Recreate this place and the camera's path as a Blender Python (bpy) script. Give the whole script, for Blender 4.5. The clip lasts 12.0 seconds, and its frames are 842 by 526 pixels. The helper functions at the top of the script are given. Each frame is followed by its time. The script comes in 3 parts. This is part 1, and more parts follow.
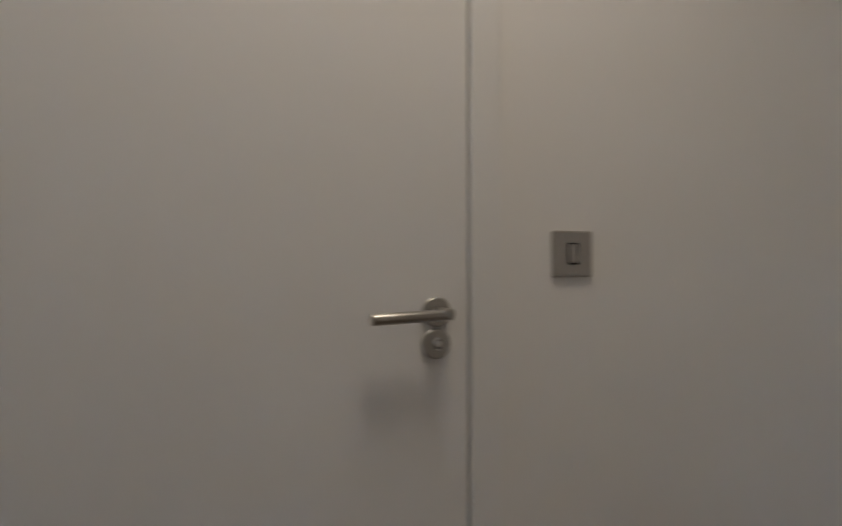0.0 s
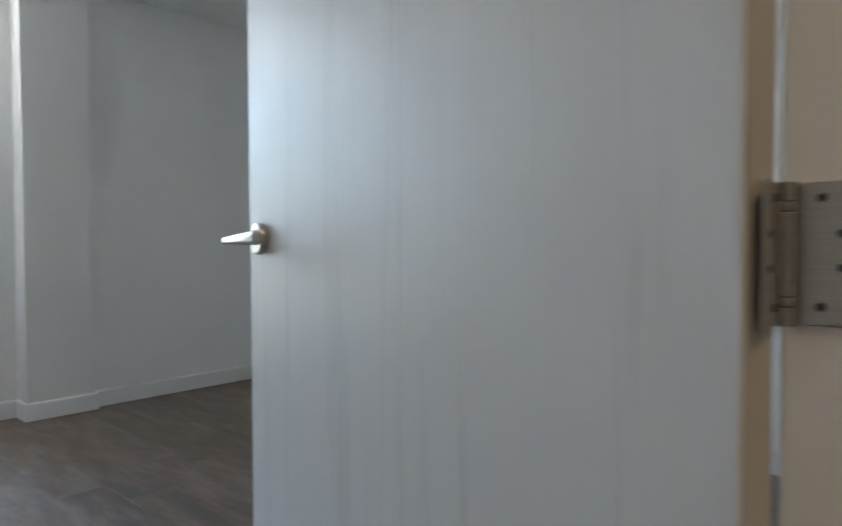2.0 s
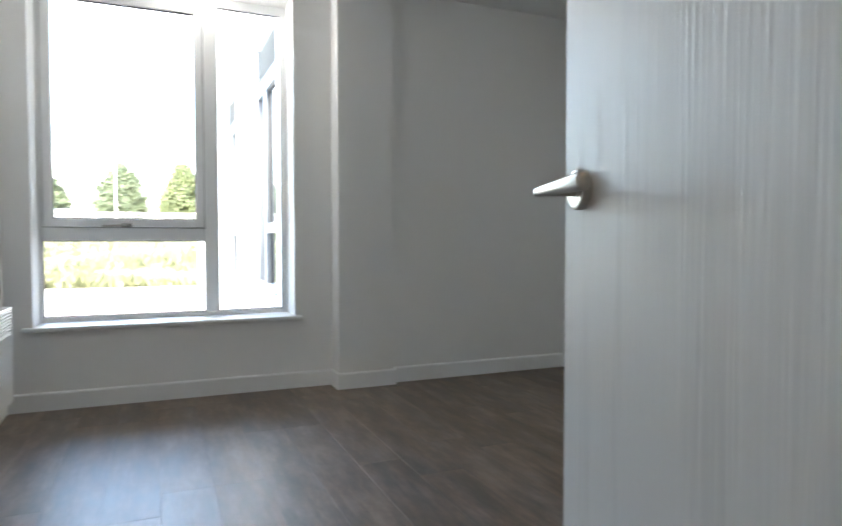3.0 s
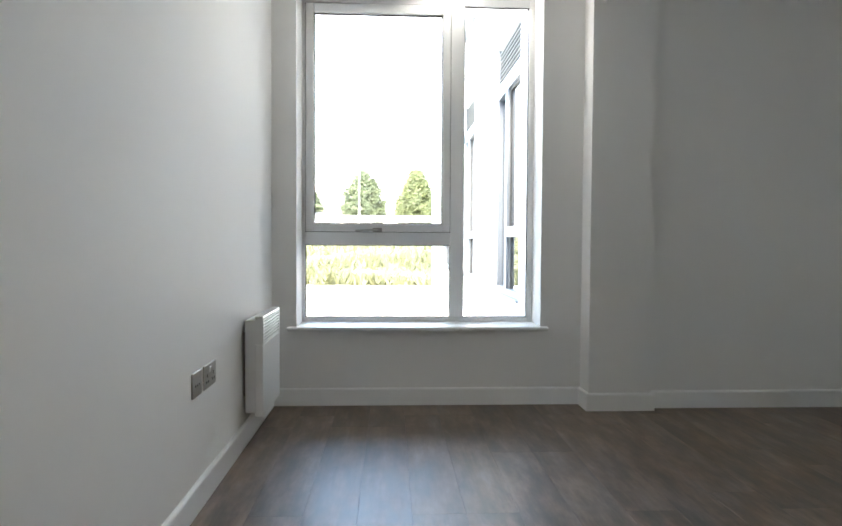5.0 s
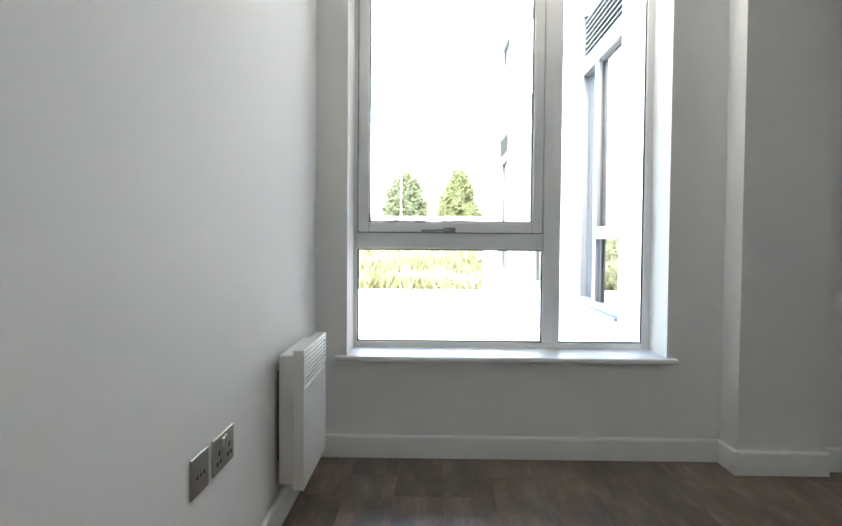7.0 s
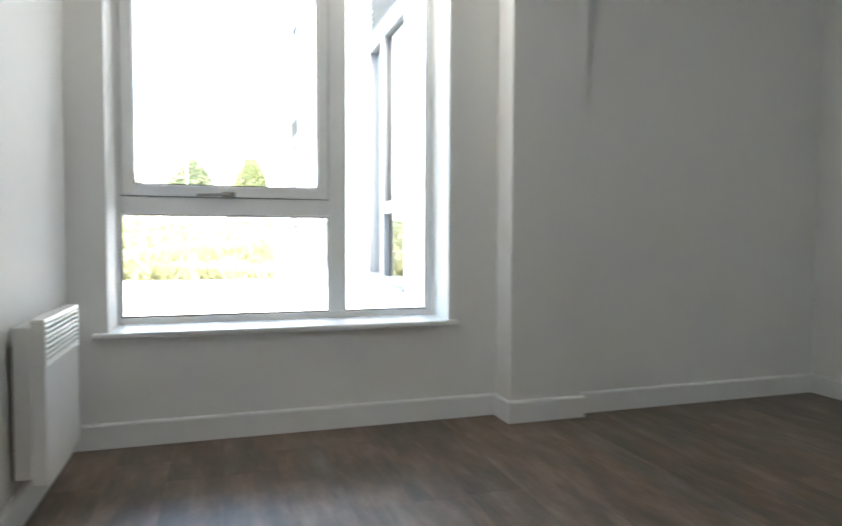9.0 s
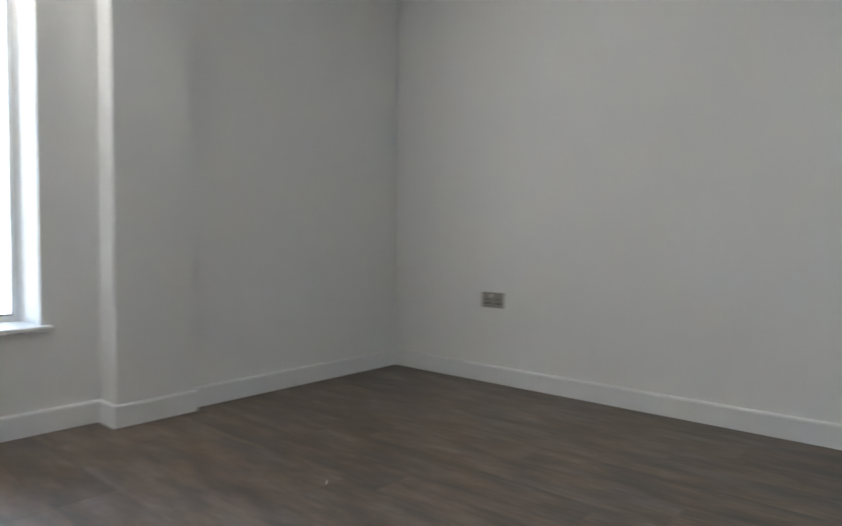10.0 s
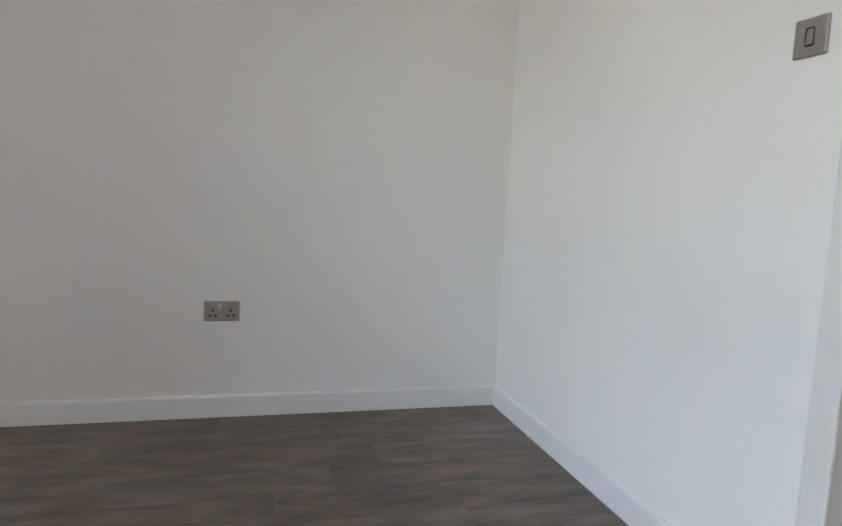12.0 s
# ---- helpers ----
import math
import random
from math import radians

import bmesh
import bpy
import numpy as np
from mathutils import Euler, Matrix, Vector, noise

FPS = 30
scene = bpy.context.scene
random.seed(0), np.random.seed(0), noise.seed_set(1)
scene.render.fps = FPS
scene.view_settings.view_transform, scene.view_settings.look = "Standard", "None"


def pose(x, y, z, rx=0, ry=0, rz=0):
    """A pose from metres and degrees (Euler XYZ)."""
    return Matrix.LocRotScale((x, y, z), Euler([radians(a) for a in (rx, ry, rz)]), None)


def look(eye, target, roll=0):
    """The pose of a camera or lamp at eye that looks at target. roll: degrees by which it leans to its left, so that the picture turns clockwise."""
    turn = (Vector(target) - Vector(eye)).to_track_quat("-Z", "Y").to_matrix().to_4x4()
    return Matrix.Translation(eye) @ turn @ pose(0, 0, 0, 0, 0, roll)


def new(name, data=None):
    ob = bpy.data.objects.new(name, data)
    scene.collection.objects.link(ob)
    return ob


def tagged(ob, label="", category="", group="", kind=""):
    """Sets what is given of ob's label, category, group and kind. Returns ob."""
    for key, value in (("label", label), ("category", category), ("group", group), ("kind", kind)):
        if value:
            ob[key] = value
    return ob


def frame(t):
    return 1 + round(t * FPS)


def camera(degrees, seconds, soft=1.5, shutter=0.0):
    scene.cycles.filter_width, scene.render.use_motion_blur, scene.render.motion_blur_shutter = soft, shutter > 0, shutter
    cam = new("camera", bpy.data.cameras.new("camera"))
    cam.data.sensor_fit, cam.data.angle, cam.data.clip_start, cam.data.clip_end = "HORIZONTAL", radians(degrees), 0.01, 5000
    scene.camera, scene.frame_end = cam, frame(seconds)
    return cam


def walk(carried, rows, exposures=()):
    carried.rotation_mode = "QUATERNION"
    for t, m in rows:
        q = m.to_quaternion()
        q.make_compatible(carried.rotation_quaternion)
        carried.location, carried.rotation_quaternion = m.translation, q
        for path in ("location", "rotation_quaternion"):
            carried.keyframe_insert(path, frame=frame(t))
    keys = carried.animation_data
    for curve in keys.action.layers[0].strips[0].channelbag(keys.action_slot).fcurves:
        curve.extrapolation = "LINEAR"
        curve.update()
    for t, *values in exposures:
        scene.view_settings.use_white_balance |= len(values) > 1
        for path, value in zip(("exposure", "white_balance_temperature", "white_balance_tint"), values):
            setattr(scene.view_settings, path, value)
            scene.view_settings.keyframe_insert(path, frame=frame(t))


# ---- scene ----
cam = camera(67.77, 12.0, soft=1.5, shutter=0.35)
PATH = [
    (0, (0.239, -4.416, 1.012), (2.090, -5.175, 1.031), -0.05),
    (0.5, (0.480, -4.343, 0.979), (2.460, -4.622, 1.014), -0.37),
    (1, (0.539, -4.212, 1.010), (2.516, -3.930, 0.909), 0.34),
    (1.5, (0.623, -4.111, 0.972), (2.357, -3.116, 0.917), -0.24),
    (2, (0.653, -4.010, 0.948), (2.141, -2.676, 0.894), -0.25),
    (2.5, (0.714, -3.874, 0.926), (1.892, -2.259, 0.865), 0.13),
    (3, (0.723, -3.830, 0.905), (1.504, -1.990, 0.834), -0.06),
    (3.5, (0.758, -3.777, 0.904), (1.247, -1.839, 0.829), 0.09),
    (5.5, (0.600, -3.344, 0.934), (0.648, -1.346, 0.868), 0.28),
    (6, (0.560, -3.087, 0.940), (0.561, -1.088, 0.876), 0.26),
    (6.5, (0.522, -2.855, 0.952), (0.486, -0.857, 0.886), 0.42),
    (8.5, (0.422, -2.561, 0.831), (0.716, -0.583, 0.775), 0.45),
    (9, (0.542, -2.626, 0.819), (1.148, -0.721, 0.735), 0.23),
    (9.5, (0.574, -2.748, 0.836), (1.629, -1.051, 0.741), 0.31),
    (10, (0.601, -2.852, 0.828), (2.110, -1.542, 0.742), 0.45),
    (10.5, (0.647, -2.928, 0.818), (2.487, -2.147, 0.731), 0.43),
    (11, (0.663, -2.997, 0.881), (2.635, -2.694, 0.748), 0.14),
    (11.5, (0.690, -2.817, 0.917), (2.668, -3.074, 0.759), 1.83),
    (12, (0.743, -2.738, 1.009), (2.656, -3.280, 0.794), 2.87),
]
# stops, kelvin and tint of the clip's own automatic exposure
EXPOSURES = [
    (0, 4.85, 5850, 10), (0.5, 4.95, 5750, 10), (1, 5.2, 5850, 9), (1.5, 5.3, 6150, 10), (2, 5.2, 6700, 10), (2.5, 5.2, 6900, 10),
    (3, 5.2, 7100, 11), (3.5, 5.15, 7200, 11), (5.5, 5.02, 7300, 11), (6.5, 5.02, 7300, 11), (8.5, 5.22, 7400, 10), (9, 5.27, 7400, 10),
    (10, 5.4, 7250, 12), (10.5, 5.4, 7300, 13), (11, 5.4, 7450, 14), (12, 5.33, 7600, 17),
]
walk(cam, [(t, look(eye, target, roll)) for t, eye, target, roll in PATH], EXPOSURES)

# ---- light ----
world = bpy.data.worlds.new("world")
scene.world = world
world.use_nodes = True
wt = world.node_tree
sky = wt.nodes.new("ShaderNodeTexSky")
sky.sky_type = "NISHITA"
sky.sun_disc = False
sky.sun_elevation, sky.sun_rotation = radians(53), radians(-169)
sky.air_density, sky.dust_density, sky.ozone_density = 1.0, 3.0, 1.0
wt.links.new(sky.outputs[0], wt.nodes["Background"].inputs[0])
wt.nodes["Background"].inputs[1].default_value = 0.15

sun = new("sun", bpy.data.lights.new("sun", "SUN"))
sun.data.energy, sun.data.angle, sun.data.color = 0.7, radians(18), (1.0, 0.97, 0.93)
sun.matrix_world = look((-6, -32, 44), (0, 0, 0))

# warm ceiling lamp of the hall
hall_lamp = new("hall_lamp", bpy.data.lights.new("hall_lamp", "AREA"))
hall_lamp.data.shape, hall_lamp.data.size = "DISK", 0.45
hall_lamp.data.energy, hall_lamp.data.color = 0.29, (1.0, 0.8, 0.57)
hall_lamp.matrix_world = pose(0.66, -4.75, 2.45)

# sky's light through the bedroom window, gathered under the head of its opening
window_light = new("window_light", bpy.data.lights.new("window_light", "AREA"))
window_light.data.shape, window_light.data.size, window_light.data.size_y = "RECTANGLE", 1.05, 0.05
window_light.data.energy, window_light.data.color = 0.41, (0.94, 0.98, 1.0)
window_light.matrix_world = pose(0.85, 0.12, 2.345, -96, 0, 32)


# ---- materials ----
def material(name, rough=0.5, metal=0.0):
    m = bpy.data.materials.new(name)
    m.use_nodes = True
    b = m.node_tree.nodes["Principled BSDF"]
    b.inputs["Roughness"].default_value, b.inputs["Metallic"].default_value = rough, metal
    return m, m.node_tree, b


def node(nt, kind, **values):
    n = nt.nodes.new(kind)
    for k, v in values.items():
        n.inputs[k.replace("_", " ")].default_value = v
    return n


def coords(nt, scale=(1, 1, 1), shift=None):
    """Object-space coordinates, stretched; shifted by each object's random number if asked."""
    tc = nt.nodes.new("ShaderNodeTexCoord")
    mp = nt.nodes.new("ShaderNodeMapping")
    mp.inputs["Scale"].default_value = scale
    nt.links.new(tc.outputs["Object"], mp.inputs["Vector"])
    if shift:
        oi = nt.nodes.new("ShaderNodeObjectInfo")
        mul = nt.nodes.new("ShaderNodeVectorMath")
        mul.operation = "SCALE"
        mul.inputs[0].default_value = shift
        nt.links.new(oi.outputs["Random"], mul.inputs["Scale"])
        nt.links.new(mul.outputs[0], mp.inputs["Location"])
    return mp.outputs["Vector"]


def noise_tex(nt, vec, scale, detail=4.0, rough=0.55):
    n = node(nt, "ShaderNodeTexNoise", Scale=scale, Detail=detail, Roughness=rough)
    nt.links.new(vec, n.inputs["Vector"])
    return n.outputs["Fac"]


def ramp(nt, fac, stops):
    r = nt.nodes.new("ShaderNodeValToRGB")
    e = r.color_ramp.elements
    while len(e) < len(stops):
        e.new(0.5)
    for el, (p, c) in zip(e, stops):
        el.position, el.color = p, (*c, 1)
    nt.links.new(fac, r.inputs["Fac"])
    return r.outputs["Color"]


def bump(nt, b, fac, strength, dist=0.002):
    n = node(nt, "ShaderNodeBump", Strength=strength, Distance=dist)
    nt.links.new(fac, n.inputs["Height"])
    nt.links.new(n.outputs[0], b.inputs["Normal"])


def painted(name, low, high, rough, grain=260, strength=0.12, patch=1.3):
    """Matt or satin paint: faint patches, roller stipple."""
    m, nt, b = material(name, rough)
    vec = coords(nt)
    nt.links.new(ramp(nt, noise_tex(nt, vec, patch, 3), [(0.3, low), (0.7, high)]), b.inputs["Base Color"])
    bump(nt, b, noise_tex(nt, vec, grain, 2), strength, 0.001)
    return m


def metal(name, colour, rough, stretch=(4, 4, 240)):
    m, nt, b = material(name, rough, 1.0)
    f = noise_tex(nt, coords(nt, stretch), 3.0, 3)
    lo = tuple(c * 0.86 for c in colour)
    nt.links.new(ramp(nt, f, [(0.3, lo), (0.7, colour)]), b.inputs["Base Color"])
    bump(nt, b, f, 0.05, 0.0004)
    return m


M_WALL = painted("wall_paint", (0.872, 0.866, 0.852), (0.888, 0.883, 0.872), 0.7, 300, 0.1)
M_CEIL = painted("ceiling_paint", (0.89, 0.89, 0.885), (0.9, 0.9, 0.895), 0.8, 300, 0.08)
M_SATIN = painted("satin_woodwork", (0.86, 0.865, 0.865), (0.89, 0.89, 0.89), 0.34, 60, 0.06)
M_FRAME = painted("window_frame_coating", (0.83, 0.835, 0.835), (0.86, 0.862, 0.862), 0.36, 400, 0.03)
M_HEATER = painted("heater_enamel", (0.8, 0.8, 0.79), (0.83, 0.83, 0.82), 0.3, 500, 0.04)
M_NICKEL = metal("brushed_nickel", (0.5, 0.485, 0.46), 0.34)
M_PLATE = metal("brushed_steel_plate", (0.52, 0.5, 0.475), 0.42, (240, 240, 4))
M_HINGE = metal("dull_steel", (0.5, 0.48, 0.45), 0.45)
M_HANDLE = metal("dark_handle_metal", (0.33, 0.32, 0.305), 0.4)
# rocker metal brightened to carry the window's reflection in its colour
M_ROCKER_GLINT = metal("rocker_metal_with_glint", (0.92, 0.92, 0.91), 0.35)
M_CHROME = metal("polished_chrome", (0.74, 0.74, 0.74), 0.16)
M_DARK = painted("black_plastic", (0.015, 0.015, 0.015), (0.025, 0.025, 0.025), 0.45)
# plastic of seal and brackets; also painted shade inside the heater grille
M_GREYPL_SHADE = painted("grey_plastic_and_shade", (0.2, 0.19, 0.18), (0.24, 0.23, 0.22), 0.4)
# rubber of the gaskets; also the painted dark behind the wing's louvres
M_GASKET_SHADE = painted("black_rubber_and_shade", (0.02, 0.02, 0.02), (0.03, 0.03, 0.03), 0.6)
M_BARE = painted("bare_timber_edge", (0.4, 0.375, 0.345), (0.5, 0.47, 0.435), 0.6, 80, 0.1)
# dark colour standing for the unlit inside of the wing
M_WING_DIM = painted("dim_wing_interior", (0.07, 0.075, 0.085), (0.09, 0.095, 0.11), 0.45)
M_EXTFRAME = painted("exterior_frame_coating", (0.085, 0.095, 0.11), (0.105, 0.116, 0.132), 0.4)
M_RENDER = painted("white_render", (0.5, 0.5, 0.49), (0.57, 0.57, 0.56), 0.85, 90, 0.25, 0.6)
M_FARWALL = painted("far_wall", (0.62, 0.61, 0.59), (0.72, 0.71, 0.69), 0.85, 5, 0.1, 0.2)
M_BRICKFAR = painted("far_brick", (0.36, 0.2, 0.16), (0.45, 0.27, 0.21), 0.85, 8, 0.2, 0.3)
M_RAIL = painted("galvanised_rail", (0.45, 0.46, 0.47), (0.55, 0.56, 0.57), 0.5)
M_BARK = painted("bark", (0.07, 0.05, 0.035), (0.14, 0.1, 0.07), 0.9, 30, 0.6, 6)
M_CAR = painted("dark_car_paint", (0.03, 0.035, 0.045), (0.04, 0.045, 0.055), 0.25)


def door_paint():
    """White paint over an open, vertical wood grain, here and there worn smooth."""
    m, nt, b = material("painted_woodgrain", 0.3)
    fine = noise_tex(nt, coords(nt, (130, 130, 2.2)), 1.6, 5, 0.65)
    broad = noise_tex(nt, coords(nt, (14, 14, 0.7)), 1.2, 4)
    add = nt.nodes.new("ShaderNodeMath")
    add.operation = "MULTIPLY_ADD"
    add.inputs[1].default_value = 0.55
    nt.links.new(fine, add.inputs[0])
    nt.links.new(broad, add.inputs[2])
    nt.links.new(ramp(nt, add.outputs[0], [(0.48, (0.56, 0.56, 0.556)), (0.72, (0.68, 0.68, 0.675))]), b.inputs["Base Color"])
    rr = ramp(nt, broad, [(0.3, (0.4, 0.4, 0.4)), (0.7, (0.45, 0.45, 0.45))])
    nt.links.new(rr, b.inputs["Roughness"])
    mask = ramp(nt, noise_tex(nt, coords(nt, (34, 34, 1.4)), 1.7, 4), [(0.42, (0.15, 0.15, 0.15)), (0.64, (1, 1, 1))])
    mul = nt.nodes.new("ShaderNodeMath")
    mul.operation = "MULTIPLY"
    centred = nt.nodes.new("ShaderNodeMath")
    centred.operation = "SUBTRACT"
    centred.inputs[1].default_value = 0.5
    nt.links.new(fine, centred.inputs[0])
    nt.links.new(centred.outputs[0], mul.inputs[0])
    nt.links.new(mask, mul.inputs[1])
    bump(nt, b, mul.outputs[0], 0.85, 0.0025)
    return m


def plank_wood():
    """Dark boards printed with soft grey and brown blotches, a fine long grain and a satin wear layer."""
    m, nt, b = material("dark_oak_plank", 0.4)
    grain = noise_tex(nt, coords(nt, (34, 1.9, 1), (7, 31, 3)), 1.5, 6, 0.62)
    cloud = noise_tex(nt, coords(nt, (8, 2.3, 1), (19, 5, 0)), 1.5, 5, 0.62)
    hue = noise_tex(nt, coords(nt, (6, 1.6, 1), (3, 17, 0)), 1.3, 3)
    oi = nt.nodes.new("ShaderNodeObjectInfo")
    mix = nt.nodes.new("ShaderNodeMath")
    mix.operation = "MULTIPLY_ADD"
    mix.inputs[1].default_value = 0.22
    nt.links.new(grain, mix.inputs[0])
    nt.links.new(cloud, mix.inputs[2])
    tone = nt.nodes.new("ShaderNodeMath")
    tone.operation = "MULTIPLY_ADD"
    tone.inputs[1].default_value = 0.1
    nt.links.new(oi.outputs["Random"], tone.inputs[0])
    nt.links.new(mix.outputs[0], tone.inputs[2])
    brown = ramp(nt, tone.outputs[0], [(0.46, (0.058, 0.035, 0.022)), (0.62, (0.122, 0.08, 0.054)), (0.76, (0.2, 0.138, 0.098)), (0.92, (0.29, 0.215, 0.165))])
    grey = ramp(nt, tone.outputs[0], [(0.46, (0.05, 0.037, 0.03)), (0.62, (0.105, 0.081, 0.067)), (0.76, (0.168, 0.135, 0.115)), (0.92, (0.25, 0.21, 0.185))])
    mc = nt.nodes.new("ShaderNodeMixRGB")
    nt.links.new(ramp(nt, hue, [(0.32, (0, 0, 0)), (0.56, (1, 1, 1))]), mc.inputs[0])
    nt.links.new(grey, mc.inputs[1])
    nt.links.new(brown, mc.inputs[2])
    nt.links.new(mc.outputs[0], b.inputs["Base Color"])
    nt.links.new(ramp(nt, cloud, [(0.3, (0.4, 0.4, 0.4)), (0.75, (0.54, 0.54, 0.54))]), b.inputs["Roughness"])
    b.inputs["Coat Weight"].default_value, b.inputs["Coat Roughness"].default_value = 0.38, 0.38
    bump(nt, b, grain, 0.2, 0.001)
    return m


def leaves(name, dark, light):
    m, nt, b = material(name, 0.6)
    geo = nt.nodes.new("ShaderNodeNewGeometry")
    nt.links.new(ramp(nt, geo.outputs["Random Per Island"], [(0.0, dark), (1.0, light)]), b.inputs["Base Color"])
    return m


def meadow():
    m, nt, b = material("rough_grass", 0.9)
    vec = coords(nt)
    a = noise_tex(nt, vec, 0.22, 5, 0.6)
    nt.links.new(ramp(nt, a, [(0.32, (0.035, 0.046, 0.015)), (0.5, (0.055, 0.062, 0.024)), (0.62, (0.085, 0.083, 0.04)), (0.75, (0.12, 0.112, 0.068))]), b.inputs["Base Color"])
    bump(nt, b, noise_tex(nt, vec, 6, 5), 0.8, 0.15)
    return m


def paving():
    m, nt, b = material("pale_paving", 0.8)
    vec = coords(nt)
    nt.links.new(ramp(nt, noise_tex(nt, vec, 1.4, 6), [(0.3, (0.36, 0.35, 0.335)), (0.7, (0.46, 0.45, 0.43))]), b.inputs["Base Color"])
    bump(nt, b, noise_tex(nt, vec, 120, 3), 0.4, 0.004)
    return m


def glazing(name, tint=(1, 1, 1), rough=0.0):
    m = bpy.data.materials.new(name)
    m.use_nodes = True
    nt = m.node_tree
    nt.nodes.remove(nt.nodes["Principled BSDF"])
    g = nt.nodes.new("ShaderNodeBsdfGlossy")
    g.inputs["Roughness"].default_value = rough
    t = nt.nodes.new("ShaderNodeBsdfTransparent")
    t.inputs["Color"].default_value = (*tint, 1)
    f = node(nt, "ShaderNodeFresnel", IOR=1.5)
    mx = nt.nodes.new("ShaderNodeMixShader")
    nt.links.new(f.outputs[0], mx.inputs[0])
    nt.links.new(t.outputs[0], mx.inputs[1])
    nt.links.new(g.outputs[0], mx.inputs[2])
    nt.links.new(mx.outputs[0], nt.nodes["Material Output"].inputs["Surface"])
    return m


M_DOOR, M_PLANK, M_MEADOW, M_PAVING = door_paint(), plank_wood(), meadow(), paving()
M_GLASS = glazing("clear_glass", (0.93, 0.95, 0.94))
M_DARKGLASS, _, _gb = material("far_window_glass", 0.08)
_gb.inputs["Base Color"].default_value = (0.05, 0.06, 0.07, 1)
M_COATGLASS, _, _cb = material("coated_window_glass", 0.02, 1.0)
_cb.inputs["Base Color"].default_value = (0.42, 0.44, 0.46, 1)
M_LEAF_A = leaves("pale_leaves", (0.03, 0.044, 0.018), (0.046, 0.064, 0.028))
M_LEAF_B = leaves("yellow_green_leaves", (0.03, 0.042, 0.012), (0.052, 0.068, 0.018))
M_SUB, _, _sb = material("dark_underlay", 0.9)
_sb.inputs["Base Color"].default_value = (0.02, 0.017, 0.014, 1)


# ---- mesh helpers ----
def link_mesh(name, bm, mat):
    me = bpy.data.meshes.new(name)
    bmesh.ops.recalc_face_normals(bm, faces=bm.faces)
    bm.to_mesh(me)
    bm.free()
    for mm in (mat if isinstance(mat, (list, tuple)) else [mat]):
        me.materials.append(mm)
    return new(name, me)


def part(name, bm, mat, parent, label=""):
    ob = link_mesh(name, bm, mat)
    ob.parent = parent
    return tagged(ob, label)


def thing(name, m, label, category, group="", kind=""):
    ob = new(name)
    ob.empty_display_size = 0.1
    ob.matrix_basis = m
    return tagged(ob, label, category, group, kind)


def structure(name, bm, mat, label, category):
    return tagged(link_mesh(name, bm, mat), label, category, kind="structure")


def box(x0, x1, y0, y1, z0, z1, bevel=0.0, seg=2, bm=None):
    bm = bm or bmesh.new()
    r = bmesh.ops.create_cube(bm, size=1)
    vs = r["verts"]
    for v in vs:
        v.co = Vector(((x0 + x1) / 2 + v.co.x * (x1 - x0), (y0 + y1) / 2 + v.co.y * (y1 - y0), (z0 + z1) / 2 + v.co.z * (z1 - z0)))
    if bevel:
        es = list({e for v in vs for e in v.link_edges})
        bmesh.ops.bevel(bm, geom=es, offset=bevel, segments=seg, affect="EDGES", profile=0.5)
    return bm


def cyl(m, r, depth, seg=24, r2=None, bevel=0.0, bm=None):
    bm = bm or bmesh.new()
    res = bmesh.ops.create_cone(bm, cap_ends=True, segments=seg, radius1=r, radius2=r if r2 is None else r2, depth=depth)
    vs = res["verts"]
    if bevel:
        es = [e for e in {e for v in vs for e in v.link_edges} if any(len(f.verts) > 4 for f in e.link_faces)]
        out = bmesh.ops.bevel(bm, geom=es, offset=bevel, segments=3, affect="EDGES", profile=0.5)
        vs = list(set(vs) | set(out["verts"]))
        vs = [v for v in vs if v.is_valid]
    bmesh.ops.transform(bm, matrix=m, verts=vs)
    return bm


def holed(axis, a_cuts, z_cuts, holes, d0, d1):
    """A wall slab along "x" or "y" between depths d0 and d1, cut into cells, with the cells named in holes left open."""
    bm = bmesh.new()
    verts = {}

    def v(a, z, d):
        key = (round(a, 5), round(z, 5), round(d, 5))
        if key not in verts:
            verts[key] = bm.verts.new((a, d, z) if axis == "x" else (d, a, z))
        return verts[key]

    na, nz = len(a_cuts) - 1, len(z_cuts) - 1
    solid = {(i, k) for i in range(na) for k in range(nz)} - set(holes)
    for i, k in solid:
        a0, a1, z0, z1 = a_cuts[i], a_cuts[i + 1], z_cuts[k], z_cuts[k + 1]
        for d in (d0, d1):
            bm.faces.new([v(a0, z0, d), v(a1, z0, d), v(a1, z1, d), v(a0, z1, d)])
        for (di, dk), (p, q) in {(-1, 0): ((a0, z0), (a0, z1)), (1, 0): ((a1, z0), (a1, z1)), (0, -1): ((a0, z0), (a1, z0)), (0, 1): ((a0, z1), (a1, z1))}.items():
            if (i + di, k + dk) not in solid:
                bm.faces.new([v(*p, d0), v(*q, d0), v(*q, d1), v(*p, d1)])
    return bm


def extrude_profile(profile, p0, p1, side):
    """A moulding: (out, up) points swept from p0 to p1; side is the direction that out points to."""
    bm = bmesh.new()
    rings = []
    for p in (p0, p1):
        rings.append([bm.verts.new((p[0] + side[0] * o, p[1] + side[1] * o, p[2] + u)) for o, u in profile])
    n = len(profile)
    for i in range(n):
        bm.faces.new([rings[0][i], rings[0][(i + 1) % n], rings[1][(i + 1) % n], rings[1][i]])
    bm.faces.new(rings[0])
    bm.faces.new(rings[1])
    return bm


